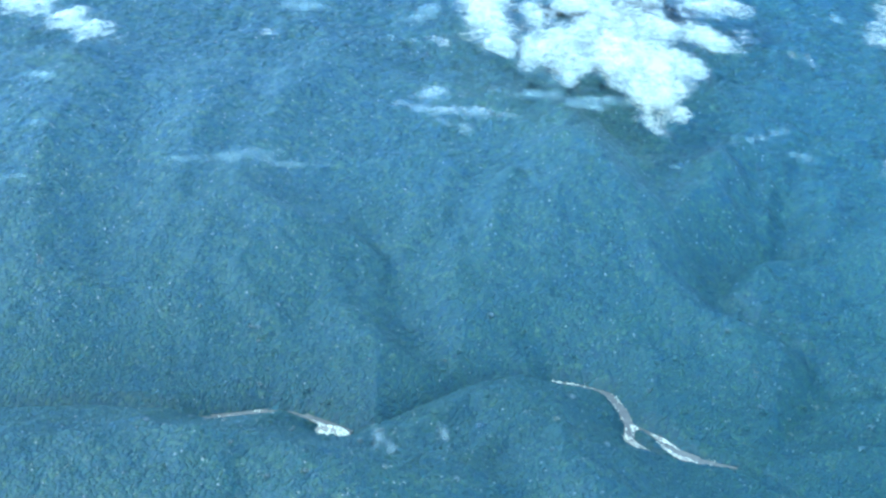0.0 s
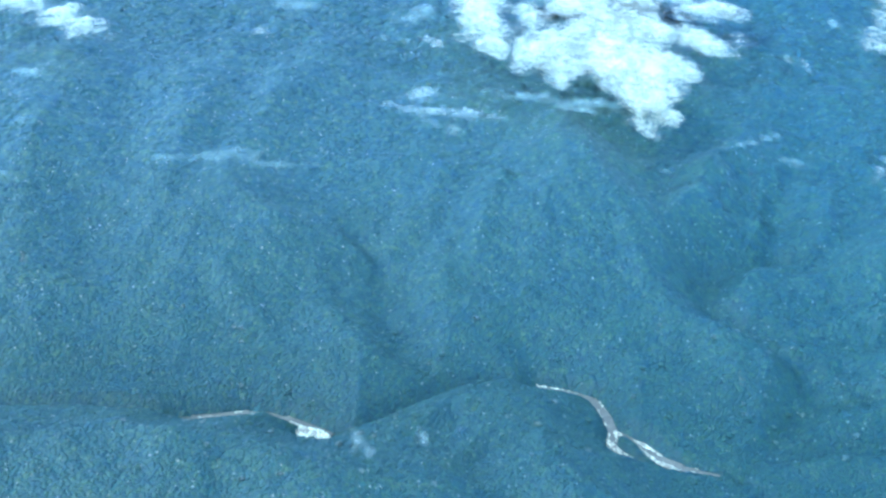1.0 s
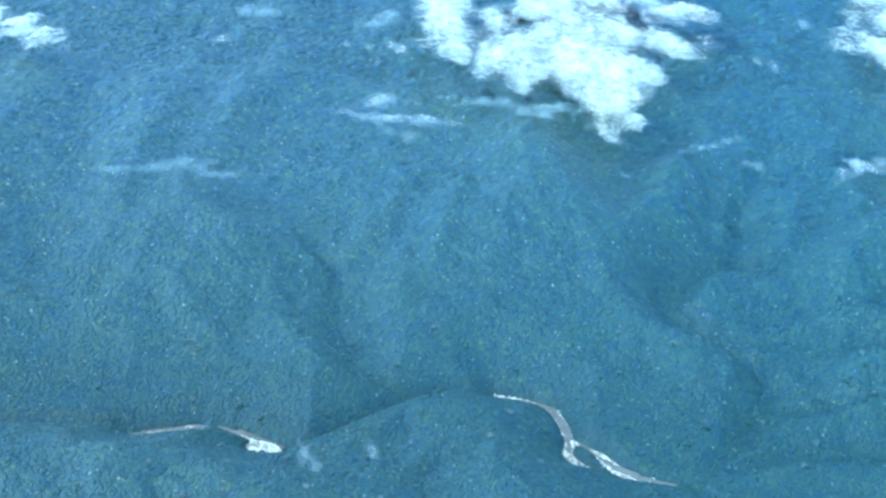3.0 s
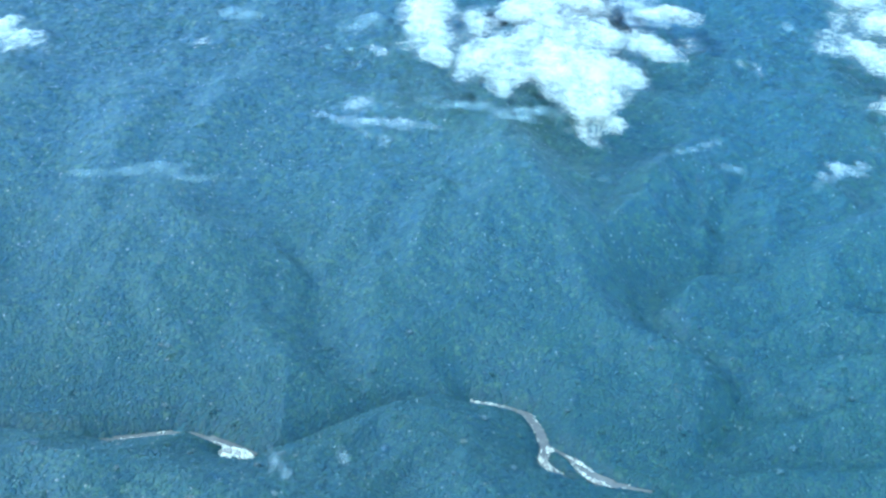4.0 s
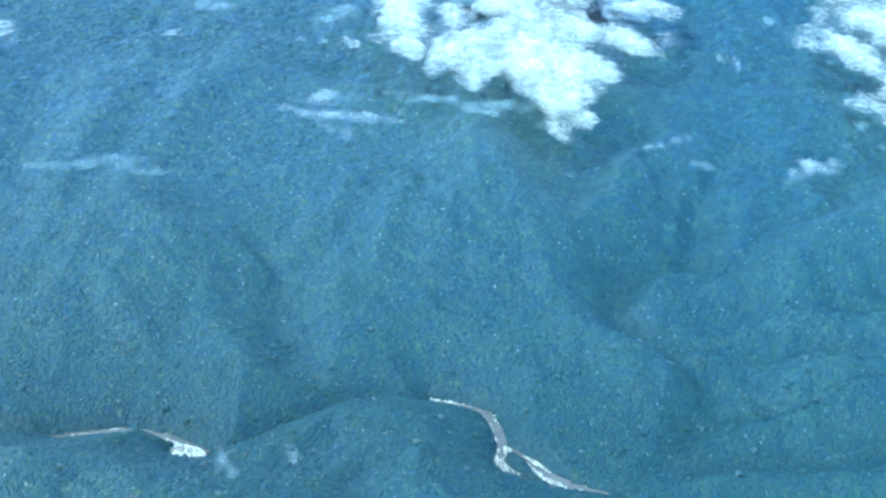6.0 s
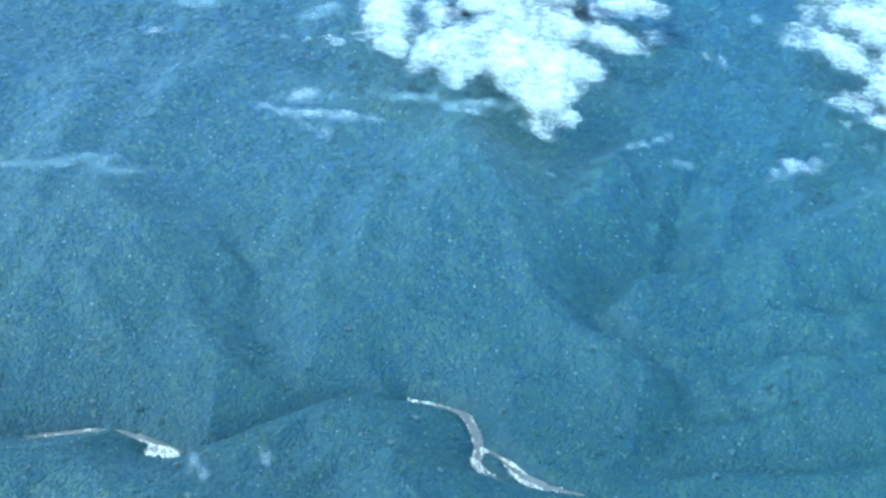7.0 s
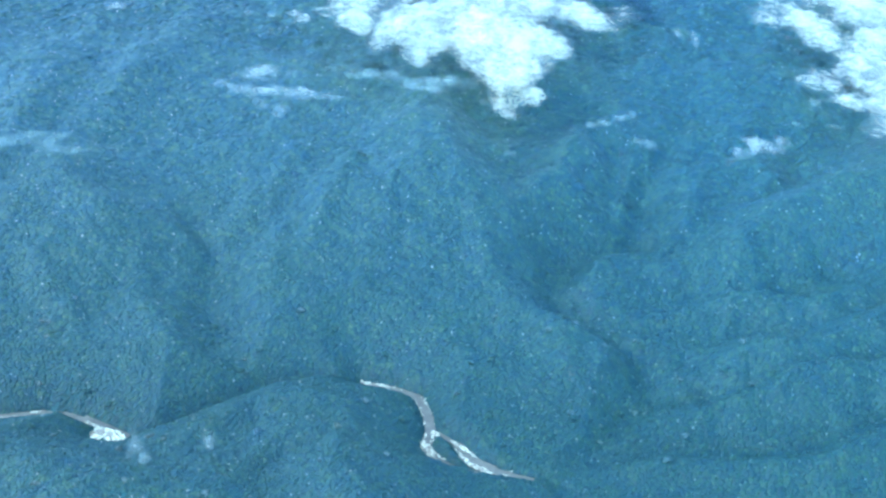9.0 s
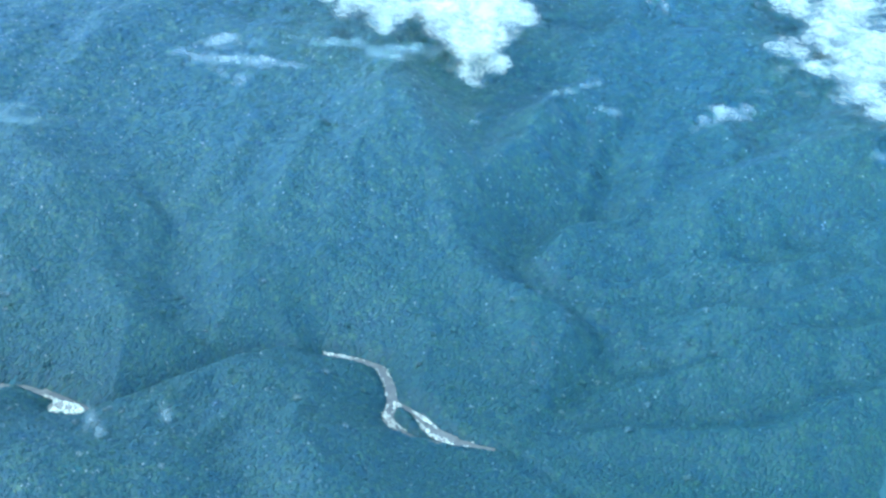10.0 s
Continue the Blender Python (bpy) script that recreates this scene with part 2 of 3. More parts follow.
ridge(0.5, (-140, 2140, 170), (-165, 2000, 138), (-150, 1880, 112), (-132, 1800, 96), (-165, 1735, 70))
ridge(0.42, (-700, 2500, 270), (-650, 2150, 212), (-640, 1850, 138), (-600, 1690, 66))
ridge(0.45, (-330, 3050, 370), (-445, 2700, 300), (-500, 2328, 225), (-545, 2120, 196), (-532, 1960, 182), (-440, 1885, 156), (-362, 1820, 116), (-330, 1730, 92), (-292, 1650, 78), (-236, 1565, 72), (-205, 1535, 58), (-190, 1500, 30))
ridge(0.45, (-470, 1900, 156), (-500, 1775, 116), (-440, 1680, 80), (-410, 1620, 52), (-340, 1575, 36))
ridge(0.47, (-560, 1900, 160), (-580, 1740, 106), (-560, 1630, 52), (-530, 1575, 14))
ridge(0.36, (-1000, 3000, 350), (-985, 2600, 300), (-950, 2185, 240), (-832, 1728, 123), (-588, 1643, 59))
ridge(0.38, (-722, 1270, 94), (-560, 1265, 108), (-470, 1258, 112), (-400, 1262, 100), (-271, 1200, 116), (-170, 1223, 92))
ridge(0.45, (-470, 1258, 110), (-430, 1340, 62), (-370, 1390, 36))
ridge(0.62, (-190, 1385, 46), (-135, 1440, 56), (-106, 1490, 50), (-73, 1472, 70), (-35, 1470, 74), (20, 1466, 68), (72, 1470, 48), (102, 1440, 36))
ridge(0.5, (-108, 1317, 47), (-70, 1385, 60), (-40, 1415, 72), (9, 1385, 71), (25, 1312, 88), (57, 1235, 78))
ridge(0.35, (30, 1440, 64), (75, 1370, 52), (110, 1290, 46), (130, 1200, 40))
ridge(0.6, (1200, 2450, 290), (951, 2041, 245), (727, 1970, 188), (640, 1900, 150), (560, 1880, 118), (475, 1850, 96), (380, 1868, 92))
ridge(0.6, (903, 1810, 165), (745, 1735, 122), (602, 1765, 102), (530, 1760, 80), (470, 1730, 56))
ridge(0.75, (860, 1690, 150), (706, 1612, 118), (622, 1617, 112), (566, 1652, 74), (516, 1665, 52), (470, 1640, 40))
ridge(0.75, (870, 1565, 128), (700, 1552, 110), (640, 1547, 100), (545, 1512, 66), (500, 1498, 54), (440, 1480, 42), (388, 1467, 38), (345, 1446, 24))
ridge(0.75, (640, 1550, 98), (555, 1580, 62), (495, 1603, 42))
ridge(0.75, (870, 1475, 112), (735, 1425, 84), (669, 1397, 64), (600, 1394, 50), (540, 1402, 41), (470, 1412, 38), (424, 1402, 33))
ridge(0.5, (900, 3250, 340), (850, 2900, 285), (800, 2480, 215), (700, 2280, 175), (616, 2165, 142), (564, 2035, 132), (530, 1990, 100))
ridge(0.5, (700, 2280, 175), (740, 2140, 158), (694, 2088, 142))
ridge(0.5, (500, 2600, 240), (470, 2330, 196), (392, 2213, 204), (330, 2060, 176), (318, 1968, 166))
ridge(0.20, (-1700, 3000, 400), (-900, 3150, 350), (0, 3300, 390), (900, 3270, 345), (1900, 3350, 400))

VALLEYS = []


def creek(rise, *bed):
    """A stream bed that the slopes fall down to."""
    VALLEYS.append((rise, bed))


creek(0.9, (600, 2330, 165), (520, 2150, 118), (478, 1985, 62), (354, 1914, 58), (312, 1815, 50), (334, 1760, 47), (400, 1705, 50), (446, 1640, 36), (452, 1563, 22), (412, 1518, 13), (352, 1436, 11), (305, 1380, 6))
creek(0.7, (393, 1712, 50), (478, 1704, 54), (530, 1710, 66), (580, 1705, 76), (650, 1680, 78), (730, 1675, 108))
creek(0.85, (452, 1563, 22), (520, 1545, 35), (590, 1552, 62))
creek(0.7, (362, 1422, 10), (450, 1444, 17), (540, 1450, 24), (640, 1466, 46), (740, 1492, 74))
creek(0.9, (462, 2175, 140), (444, 2080, 112), (450, 1975, 70))
creek(0.55, (-150, 1582, 32), (-192, 1660, 40), (-228, 1720, 46), (-228, 1850, 72), (-290, 1930, 96), (-275, 1985, 120), (-340, 2165, 160), (-390, 2400, 225))


def crests(x, y):
    """The height that the ridges alone give."""
    heights = [np.maximum(0.28 * (y - 1710), 17.0 - 11.0 * np.clip((x - 20) / 90, 0, 1))]      # the massif rises away from the river
    for fall, crest in RIDGES:
        best = np.full(np.shape(x), -1e3)
        for a, b in zip(crest[:-1], crest[1:]):
            dx, dy = b[0] - a[0], b[1] - a[1]
            s = np.clip(((x - a[0]) * dx + (y - a[1]) * dy) / (dx * dx + dy * dy), 0, 1)
            d = np.hypot(x - a[0] - s * dx, y - a[1] - s * dy)
            best = np.maximum(best, a[2] + s * (b[2] - a[2]) - fall * (np.sqrt(d * d + 100) - 10))
        heights.append(best)
    heights = np.array(heights)
    top = heights.max(0)
    z = top + 9 * np.log(np.exp((heights - top) / 9).sum(0))
    return np.where(z > 225, 225 + 0.4 * (z - 225), z)      # worn down along the summits


def land(x, y):
    """The height of the bare ground."""
    z = crests(x, y)
    sway = (fractal(x + 900, y, 60, 3) - 0.5) * 18
    for rise, bed in VALLEYS:
        floor = np.full(np.shape(x), 1e3)
        for a, b in zip(bed[:-1], bed[1:]):
            d, along = distance_to((a, b), x + sway, y + sway)
            floor = np.minimum(floor, a[2] + along * (b[2] - a[2]) + rise * (np.sqrt(d * d + 256) - 16))
        gap = np.clip(0.5 + 0.5 * (floor - z) / 7, 0, 1)
        z = floor * (1 - gap) + z * gap - 7 * gap * (1 - gap)
    rough = (fractal(x, y, 120, 5, 0.6) - 0.5) * 20 + (spurs(x + 400, y, 150) - 0.6) * 18
    rough = rough + np.clip((y - 2200) / 250, 0, 1) * ((spurs(x - 250, y * 0.7, 260) - 0.62) * 45 + (fractal(x, y, 300, 4) - 0.5) * 35)
    z = z - 4 + rough * np.clip((z - 12) / 70, 0.05, 1)
    z = z + (fractal(x + 77, y - 31, 32, 3, 0.6) - 0.5) * 7 * np.clip((z - 10) / 20, 0, 1)      # taller and lower stands of trees
    clear = np.full(np.shape(x), 1e9)
    for line, half in RIVER + SHOALS:
        d, _ = distance_to(line, x, y)
        clear = np.minimum(clear, d - half)
        deep, lift = (0.5, 12.0) if half < 2 else (4.0, 0.0)
        z = np.minimum(z, RIVER_LEVEL + lift - deep + (3.7 + deep) * np.clip((d - half) / 5, 0, 1) + (0.55 if half < 2 else 0.7 if half < 6 else 0.55) * np.clip(d - half - 5, 0, None) + 0.003 * np.clip(d - 150, 0, None) ** 2)
    return z + LITTER * np.clip((clear - 6) / 14, 0, 1)


xs = np.concatenate([np.linspace(-4700, -1500, 17)[:-1], np.linspace(-1500, -560, 86)[:-1], np.linspace(-560, 420, 281)[:-1], np.linspace(420, 1700, 117), np.linspace(1700, 4700, 16)[1:]])
ys = np.concatenate([np.linspace(-4700, 1000, 24)[:-1], np.linspace(1000, 1370, 38)[:-1], np.linspace(1370, 1625, 86)[:-1], np.linspace(1625, 3600, 198), np.linspace(3600, 4700, 8)[1:]])
gx, gy = np.meshgrid(xs, ys)
gz = land(gx.ravel(), gy.ravel()).reshape(gx.shape)
ground = part("ground", mesh_from("ground", np.stack([gx.ravel(), gy.ravel(), gz.ravel() - 1.0], -1), grid_faces(len(ys), len(xs))), UNDERGROWTH)
tagged(ground, "steep mountain ground under dense rainforest undergrowth", "ground", kind="structure")


# ---- the river ----
def ribbon(line, half, step=4.0, across=5):
    """A strip along a line, rounded at the bends, its edges wandering a little."""
    p = np.array(line, float)
    leg = np.concatenate([[0], np.cumsum(np.hypot(*np.diff(p, axis=0).T))])
    s = np.linspace(0, leg[-1], max(4, int(leg[-1] / step) + 1))
    q = np.stack([np.interp(s, leg, p[:, k]) for k in (0, 1)], -1)
    for _ in range(6):
        q[1:-1] = (q[:-2] + 2 * q[1:-1] + q[2:]) / 4
    t = np.gradient(q, axis=0)
    t /= np.linalg.norm(t, axis=1, keepdims=True)
    side = np.stack([-t[:, 1], t[:, 0]], -1)
    w = half * (0.7 + 0.7 * fractal(s, s * 0 + half, 22, 4, 0.7))
    u = np.linspace(-1, 1, across)
    return (q[:, None] + side[:, None] * (w[:, None] * u)[..., None]).reshape(-1, 2), (len(q), across)


river = tagged(new("river"), "silty grey-brown mountain river winding between forested banks", "river", kind="structure")
for k, (line, half) in enumerate(RIVER):
    flat, (rows, columns) = ribbon(line, half + (1.5 if half > 2 else 0.2))
    level = land(flat[:, 0], flat[:, 1]) - 0.8 if half < 2 else RIVER_LEVEL + 0.045 * k      # a stream under the trees, or open water
    z = level + (fractal(flat[:, 0], flat[:, 1], 6, 3) - 0.5) * 0.25
    part("water", mesh_from("water", np.column_stack([flat, z]), grid_faces(rows, columns)), WATER, river)


def stone_mesh(count, place_of, low, high, seed):
    """Loose angular stones in one mesh."""
    r = np.random.default_rng(seed)
    base = np.array([(1, 0, 0), (-1, 0, 0), (0, 1, 0), (0, -1, 0), (0, 0, 1), (0, 0, -1)], float)
    tri = np.array([(0, 2, 4), (2, 1, 4), (1, 3, 4), (3, 0, 4), (2, 0, 5), (1, 2, 5), (3, 1, 5), (0, 3, 5)])
    places = place_of(r, count)
    size = low + (high - low) * r.random(count) ** 3
    v = base[None] * (0.7 + 0.6 * r.random((count, 6, 1))) * size[:, None, None] * (1, 1, 0.65)
    a = r.random(count) * 6.28
    c, s = np.cos(a)[:, None], np.sin(a)[:, None]
    v = np.stack([v[..., 0] * c - v[..., 1] * s, v[..., 0] * s + v[..., 1] * c, v[..., 2]], -1) + places[:, None]
    f = tri[None] + 6 * np.arange(count)[:, None, None]
    return mesh_from("stones", v.reshape(-1, 3), f.reshape(-1, 3), False)


def gravel_bar(label, x, y, along, wide, turn, stones, seed):
    """A bank of pale gravel with boulders on it."""
    n, m = 46, 26
    u, v = np.meshgrid(np.linspace(-1, 1, n), np.linspace(-1, 1, m))
    edge = 0.3 + 1.35 * fractal(u * 30 + seed * 9, v * 30, 8, 5, 0.75)
    r = np.sqrt(u * u + v * v)
    k = np.where(r > 0, np.maximum(abs(u), abs(v)) / np.maximum(r, 1e-6), 1)
    px, py = u * k * along * edge, v * k * wide * edge
    c, s = math.cos(radians(turn)), math.sin(radians(turn))
    wx, wy = x + px * c - py * s, y + px * s + py * c
    wz = RIVER_LEVEL - 0.8 + 2.2 * np.clip(1.15 - r * k, 0, 1) ** 0.6 + (fractal(wx, wy, 5, 3) - 0.5) * 0.9
    bar = tagged(new("gravel_bar"), label, "gravel bar", "gravel bars along the river")
    part("gravel", mesh_from("gravel", np.column_stack([wx.ravel(), wy.ravel(), wz.ravel()]), grid_faces(m, n)), GRAVEL, bar)

    def spread(gen, count):
        a, q = gen.random(count) * 6.283, np.sqrt(gen.random(count)) * 0.95
        q = q * (0.55 + 0.8 * fractal(np.cos(a) * 14 + seed * 9, np.sin(a) * 14, 6, 3))
        lx, ly = np.cos(a) * q * along, np.sin(a) * q * wide
        return np.column_stack([x + lx * c - ly * s, y + lx * s + ly * c, np.full(count, RIVER_LEVEL + 0.9)])
    tagged(part("rubble", stone_mesh(stones, spread, 0.5, 2.2, seed), BOULDER, bar, "bleached white boulders"), kind="stuff")


gravel_bar("broad bank of bleached white boulders beside the river", -316, 1443, 35, 14, -16, 420, 1)
gravel_bar("narrow pale gravel edge above the boulder bank", -338, 1463, 22, 4, -29, 60, 9)
gravel_bar("small lobe of bleached boulders at the edge of the forest", -326, 1432, 13, 7, 10, 70, 8)
gravel_bar("strip of pale gravel along the upper river bend", 50, 1600, 24, 6, -10, 60, 2)
gravel_bar("white boulder spit where the river divides", 140, 1484, 8, 5, -40, 36, 3)
gravel_bar("pale gravel bank in the narrow river arm", 132, 1446, 22, 5, -62, 50, 4)
gravel_bar("long white gravel bank below the wooded island", 203, 1408, 25, 5, -33, 90, 5)
gravel_bar("pale gravel strip at the head of the river arm", 176, 1456, 20, 4, -45, 50, 6)
gravel_bar("thin grey gravel strip along the far river reach", -466, 1471, 24, 4, 14, 14, 7)


def boulder_fringe(label, line, half, count, seed):
    """Washed-out stones strewn along both edges of a reach, thick in some places and missing in others."""
    p = np.array(line, float)
    leg = np.concatenate([[0], np.cumsum(np.hypot(*np.diff(p, axis=0).T))])

    def edge(gen, n):
        s = gen.random(n * 6) * leg[-1]
        s = s[fractal(s, s * 0 + seed * 13.0, 18, 3) > 0.52]
        s = np.resize(s, n)
        x, y = (np.interp(s, leg, p[:, k]) for k in (0, 1))
        ahead = [np.interp(np.minimum(s + 4, leg[-1]), leg, p[:, k]) - np.interp(np.maximum(s - 4, 0), leg, p[:, k]) for k in (0, 1)]
        size = np.hypot(*ahead)
        off = np.where(gen.random(n) < 0.5, -1, 1) * (half + gen.normal(0.2, 1.3, n))
        return np.column_stack([x - ahead[1] / size * off, y + ahead[0] / size * off, np.full(n, RIVER_LEVEL + 0.5)])
    rubble = part("boulders", stone_mesh(count, edge, 0.4, 1.9, seed + 70), BOULDER)
    return tagged(rubble, label, "boulders", kind="stuff")


boulder_fringe("white boulders strewn along the edges of the upper bend", [(24, 1604), (69, 1596), (112, 1576)], 5.5, 150, 1)
boulder_fringe("white boulders strewn along the straight river reach", [(112, 1576), (128, 1530), (134, 1486)], 7.0, 60, 2)
boulder_fringe("white boulders along the narrow river arm", [(134, 1486), (127, 1452), (140, 1431), (152, 1419)], 5.6, 110, 3)
boulder_fringe("white boulders along the wide river arm", [(152, 1478), (182, 1442), (200, 1418), (246, 1397)], 7.0, 130, 4)
boulder_fringe("pale stones along the far river reach", [(-494, 1464), (-456, 1474), (-412, 1486)], 6.0, 50, 5)


# ---- the rainforest ----
def crown_shapes(count, sides, rings, seed):
    """Lumpy tree crowns of unit size, open below."""
    r = np.random.default_rng(seed)
    shapes = []
    for _ in range(count):
        v = [(r.normal() * 0.12, r.normal() * 0.12, 1.0 + r.normal() * 0.06)]
        for k in range(rings):
            a = (k + 1) / rings
            for j in range(sides):
                b = (j + 0.5 * k) / sides * 6.283 + r.normal() * 0.16
                q = a * (1 + r.normal() * 0.15)
                v.append((q * math.cos(b), q * math.sin(b), 1 - 1.1 * a * a - 0.5 * a ** 4 + r.normal() * 0.2))
        shapes.append(v)
    f = [(0, 1 + j, 1 + (j + 1) % sides) for j in range(sides)]
    for k in range(rings - 1):
        o = 1 + k * sides
        for j in range(sides):
            a, b = o + j, o + (j + 1) % sides
            f += [(a, a + sides, b + sides), (a, b + sides, b)]
    return np.array(shapes), np.array(f)


def stand(places, size, tall, sides, rings, seed, high):
    """Places and faces of crowns on the ground, leaning with the slope, in one go."""
    shapes, f = crown_shapes(24, sides, rings, seed)
    r = np.random.default_rng(seed + 50)
    n = len(places)
    v = shapes[r.integers(0, 24, n)]
    a = r.random(n) * 6.283
    c, s = np.cos(a)[:, None], np.sin(a)[:, None]
    tilt = [(land(places[:, 0] + 3 * (k == 0), places[:, 1] + 3 * (k == 1)) - land(places[:, 0] - 3 * (k == 0), places[:, 1] - 3 * (k == 1)))[:, None] / 6 for k in (0, 1)]
    tilt = [np.clip(0.75 * k, -0.6, 0.6) for k in tilt]
    dx, dy = (v[..., 0] * c - v[..., 1] * s) * size[:, None], (v[..., 0] * s + v[..., 1] * c) * size[:, None]
    v = np.stack([dx, dy, v[..., 2] * (size * high)[:, None] + (tall - size)[:, None] + dx * tilt[0] + dy * tilt[1]], -1) + places[:, None]
    return v.reshape(-1, 3), (f[None] + v.shape[1] * np.arange(n)[:, None, None]).reshape(-1, 3)


def scatter(x0, x1, y0, y1, step, seed, widening):
    r = np.random.default_rng(seed)
    x, y = np.meshgrid(np.arange(x0, x1, step), np.arange(y0, y1, step))
    x[1::2] += step / 2
    x, y = x.ravel() + r.normal(0, step * 0.42, x.size), y.ravel() + r.normal(0, step * 0.42, y.size)
    keep = np.abs(x) < widening * y + 290
    for line, half in RIVER + SHOALS:
        if half < 2:      # the crowns close over the narrow reaches
            continue
        d, _ = distance_to(line, x, y)
        if half > 5:
            wander = (24.0 if half < 15 else 34.0) * (fractal(x, y, 9, 3) - 0.5) - (0.5 if half < 15 else 9.0)
        else:
            wander = 14.0 * (fractal(x, y, 9, 3) - 0.5)
        keep &= d > half + wander
    return x[keep], y[keep]


def bankside(x, y):
    """Low growth on the banks of the open reaches, full height away from them."""
    low = np.ones(np.shape(x))
    for line, half in RIVER:
        if half > 5:
            d, _ = distance_to(line, x, y)
            low = np.minimum(low, 0.5 + 0.5 * np.clip((d - half - 2) / 14, 0, 1))
    return low


def clearing(x, y):
    """Where the ragged bare streaks on the spur lie."""
    w = (fractal(x, y, 22, 3) - 0.5) * 22
    d, _ = distance_to([(329, 1612), (333, 1594), (335, 1565)], x, y)
    e, _ = distance_to([(-826, 1740), (-817, 1720)], x, y)
    return (d + 0.6 * w < 3.5) | (e + 0.5 * w < 5)


pieces, count = [], 0
scrub = []
for y0, y1, step, sides, rings, high, seed in ((1110, 1400, 4.1, 5, 2, 0.25, 10), (1400, 1600, 4.1, 5, 2, 0.24, 11), (1600, 2050, 4.6, 5, 2, 0.2, 12), (2050, 2560, 6.4, 5, 2, 0.15, 13), (2560, 3500, 9.0, 4, 2, 0.15, 14)):
    x, y = scatter(-1500, 1500, y0 - 0.7 * step, y1, step, seed, 0.365)
    r = np.random.default_rng(seed + 3)
    size = step * (0.6 + 0.62 * r.random(len(x)) ** 1.5 + 0.25 * (r.random(len(x)) > 0.93))
    size = size * (0.82 + 0.5 * fractal(x - 55, y + 12, 40, 2))
    tall = size + (0.3 + 0.7 * r.random(len(x)) ** 3) * bankside(x, y)
    bare = clearing(x, y)
    where = np.column_stack([x, y, np.maximum(land(x, y), RIVER_LEVEL - 1.5)])
    scrub.append((where[bare], size[bare] * 0.6, tall[bare] * 0.45))
    v, f = stand(where[~bare], size[~bare], tall[~bare], sides, rings, seed, high)
    pieces.append((v, f + count))
    count += len(v)
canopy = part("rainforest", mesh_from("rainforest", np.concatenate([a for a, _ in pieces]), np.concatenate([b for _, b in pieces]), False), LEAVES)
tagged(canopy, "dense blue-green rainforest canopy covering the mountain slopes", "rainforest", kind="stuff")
r = np.random.default_rng(91)
y = 1050 + 2000 * r.random(12000) ** 1.15
x = (2 * r.random(12000) - 1) * (0.4 * y + 200)
away = np.min([distance_to(line, x, y)[0] - half for line, half in RIVER], axis=0)
x, y = x[away > 6], y[away > 6]
size = 0.9 + 1.4 * r.random(len(x)) ** 2 + 0.0004 * (y - 1050)
v, f = stand(np.column_stack([x, y, np.maximum(land(x, y), RIVER_LEVEL - 1.5)]), size, size + 1.0 + 0.6 * r.random(len(x)), 5, 2, 61, 0.5)
tagged(part("pale_crowns", mesh_from("pale_crowns", v, f), SILVER), "small silvery pale tree crowns dotted through the canopy", "pale trees", kind="stuff")
where, size, tall = (np.concatenate([s[k] for s in scrub]) for k in range(3))
v, f = stand(where, size, tall, 6, 2, 31, 0.26)
tagged(part("scrub", mesh_from("scrub", v, f), BUSH), "pale yellowish scrub on a bare streak of the spur", "scrub", kind="stuff")


# ---- single tall trees ----
def tall_tree(seed, mat):
    """A tapered trunk with limbs and a crown of leaf clumps with gaps."""
    r = np.random.default_rng(seed)
    tree = new("tree")
    high = 15.0

    def limb(a, b, ra, rb, n=6):
        a, b = np.array(a, float), np.array(b, float)
        bm = bmesh.new()
        rings = []
        for s in (0, 0.35, 0.7, 1):
            c = a + (b - a) * s + np.array([r.normal() * 0.12, r.normal() * 0.12, 0]) * (0 < s < 1)
            rad = ra + (rb - ra) * s
            rings.append([bm.verts.new(c + np.array([math.cos(k / n * 6.283) * rad, math.sin(k / n * 6.283) * rad, 0])) for k in range(n)])
        for p, q in zip(rings[:-1], rings[1:]):
            for k in range(n):
                bm.faces.new((p[k], p[(k + 1) % n], q[(k + 1) % n], q[k]))
        bm.faces.new(rings[-1])
        me = bpy.data.meshes.new("limb")
        bm.to_mesh(me)
        bm.free()
        return me
    part("trunk", limb((0, 0, -2), (0, 0, high * 0.78), 0.55, 0.25, 8), BARK, tree, "pale grey trunk")
    tips = []
    for k in range(5):
        a = k / 5 * 6.283 + r.normal() * 0.3
        tip = (math.cos(a) * (2.6 + r.random()), math.sin(a) * (2.6 + r.random()), high * (0.78 + 0.14 * r.random()))
        part("limb", limb((0, 0, high * (0.5 + 0.05 * k)), tip, 0.2, 0.07), BARK, tree)
        tips.append(tip)
    tips.append((0, 0, high * 0.95))
    shapes, f = crown_shapes(8, 5, 2, seed + 9)
    verts, faces, n = [], [], 0
    for tip in tips:
        for _ in range(10):
            o = np.array(tip) + r.normal(0, 1, 3) * (1.05, 1.05, 0.65)
            verts.append(shapes[r.integers(0, 8)] * (0.9 + 0.8 * r.random()) * (1, 1, 0.6) + o)
            faces.append(f + n)
            n += len(verts[-1])
    part("crown", mesh_from("crown", np.concatenate(verts), np.concatenate(faces), False), mat, tree)
    return tree


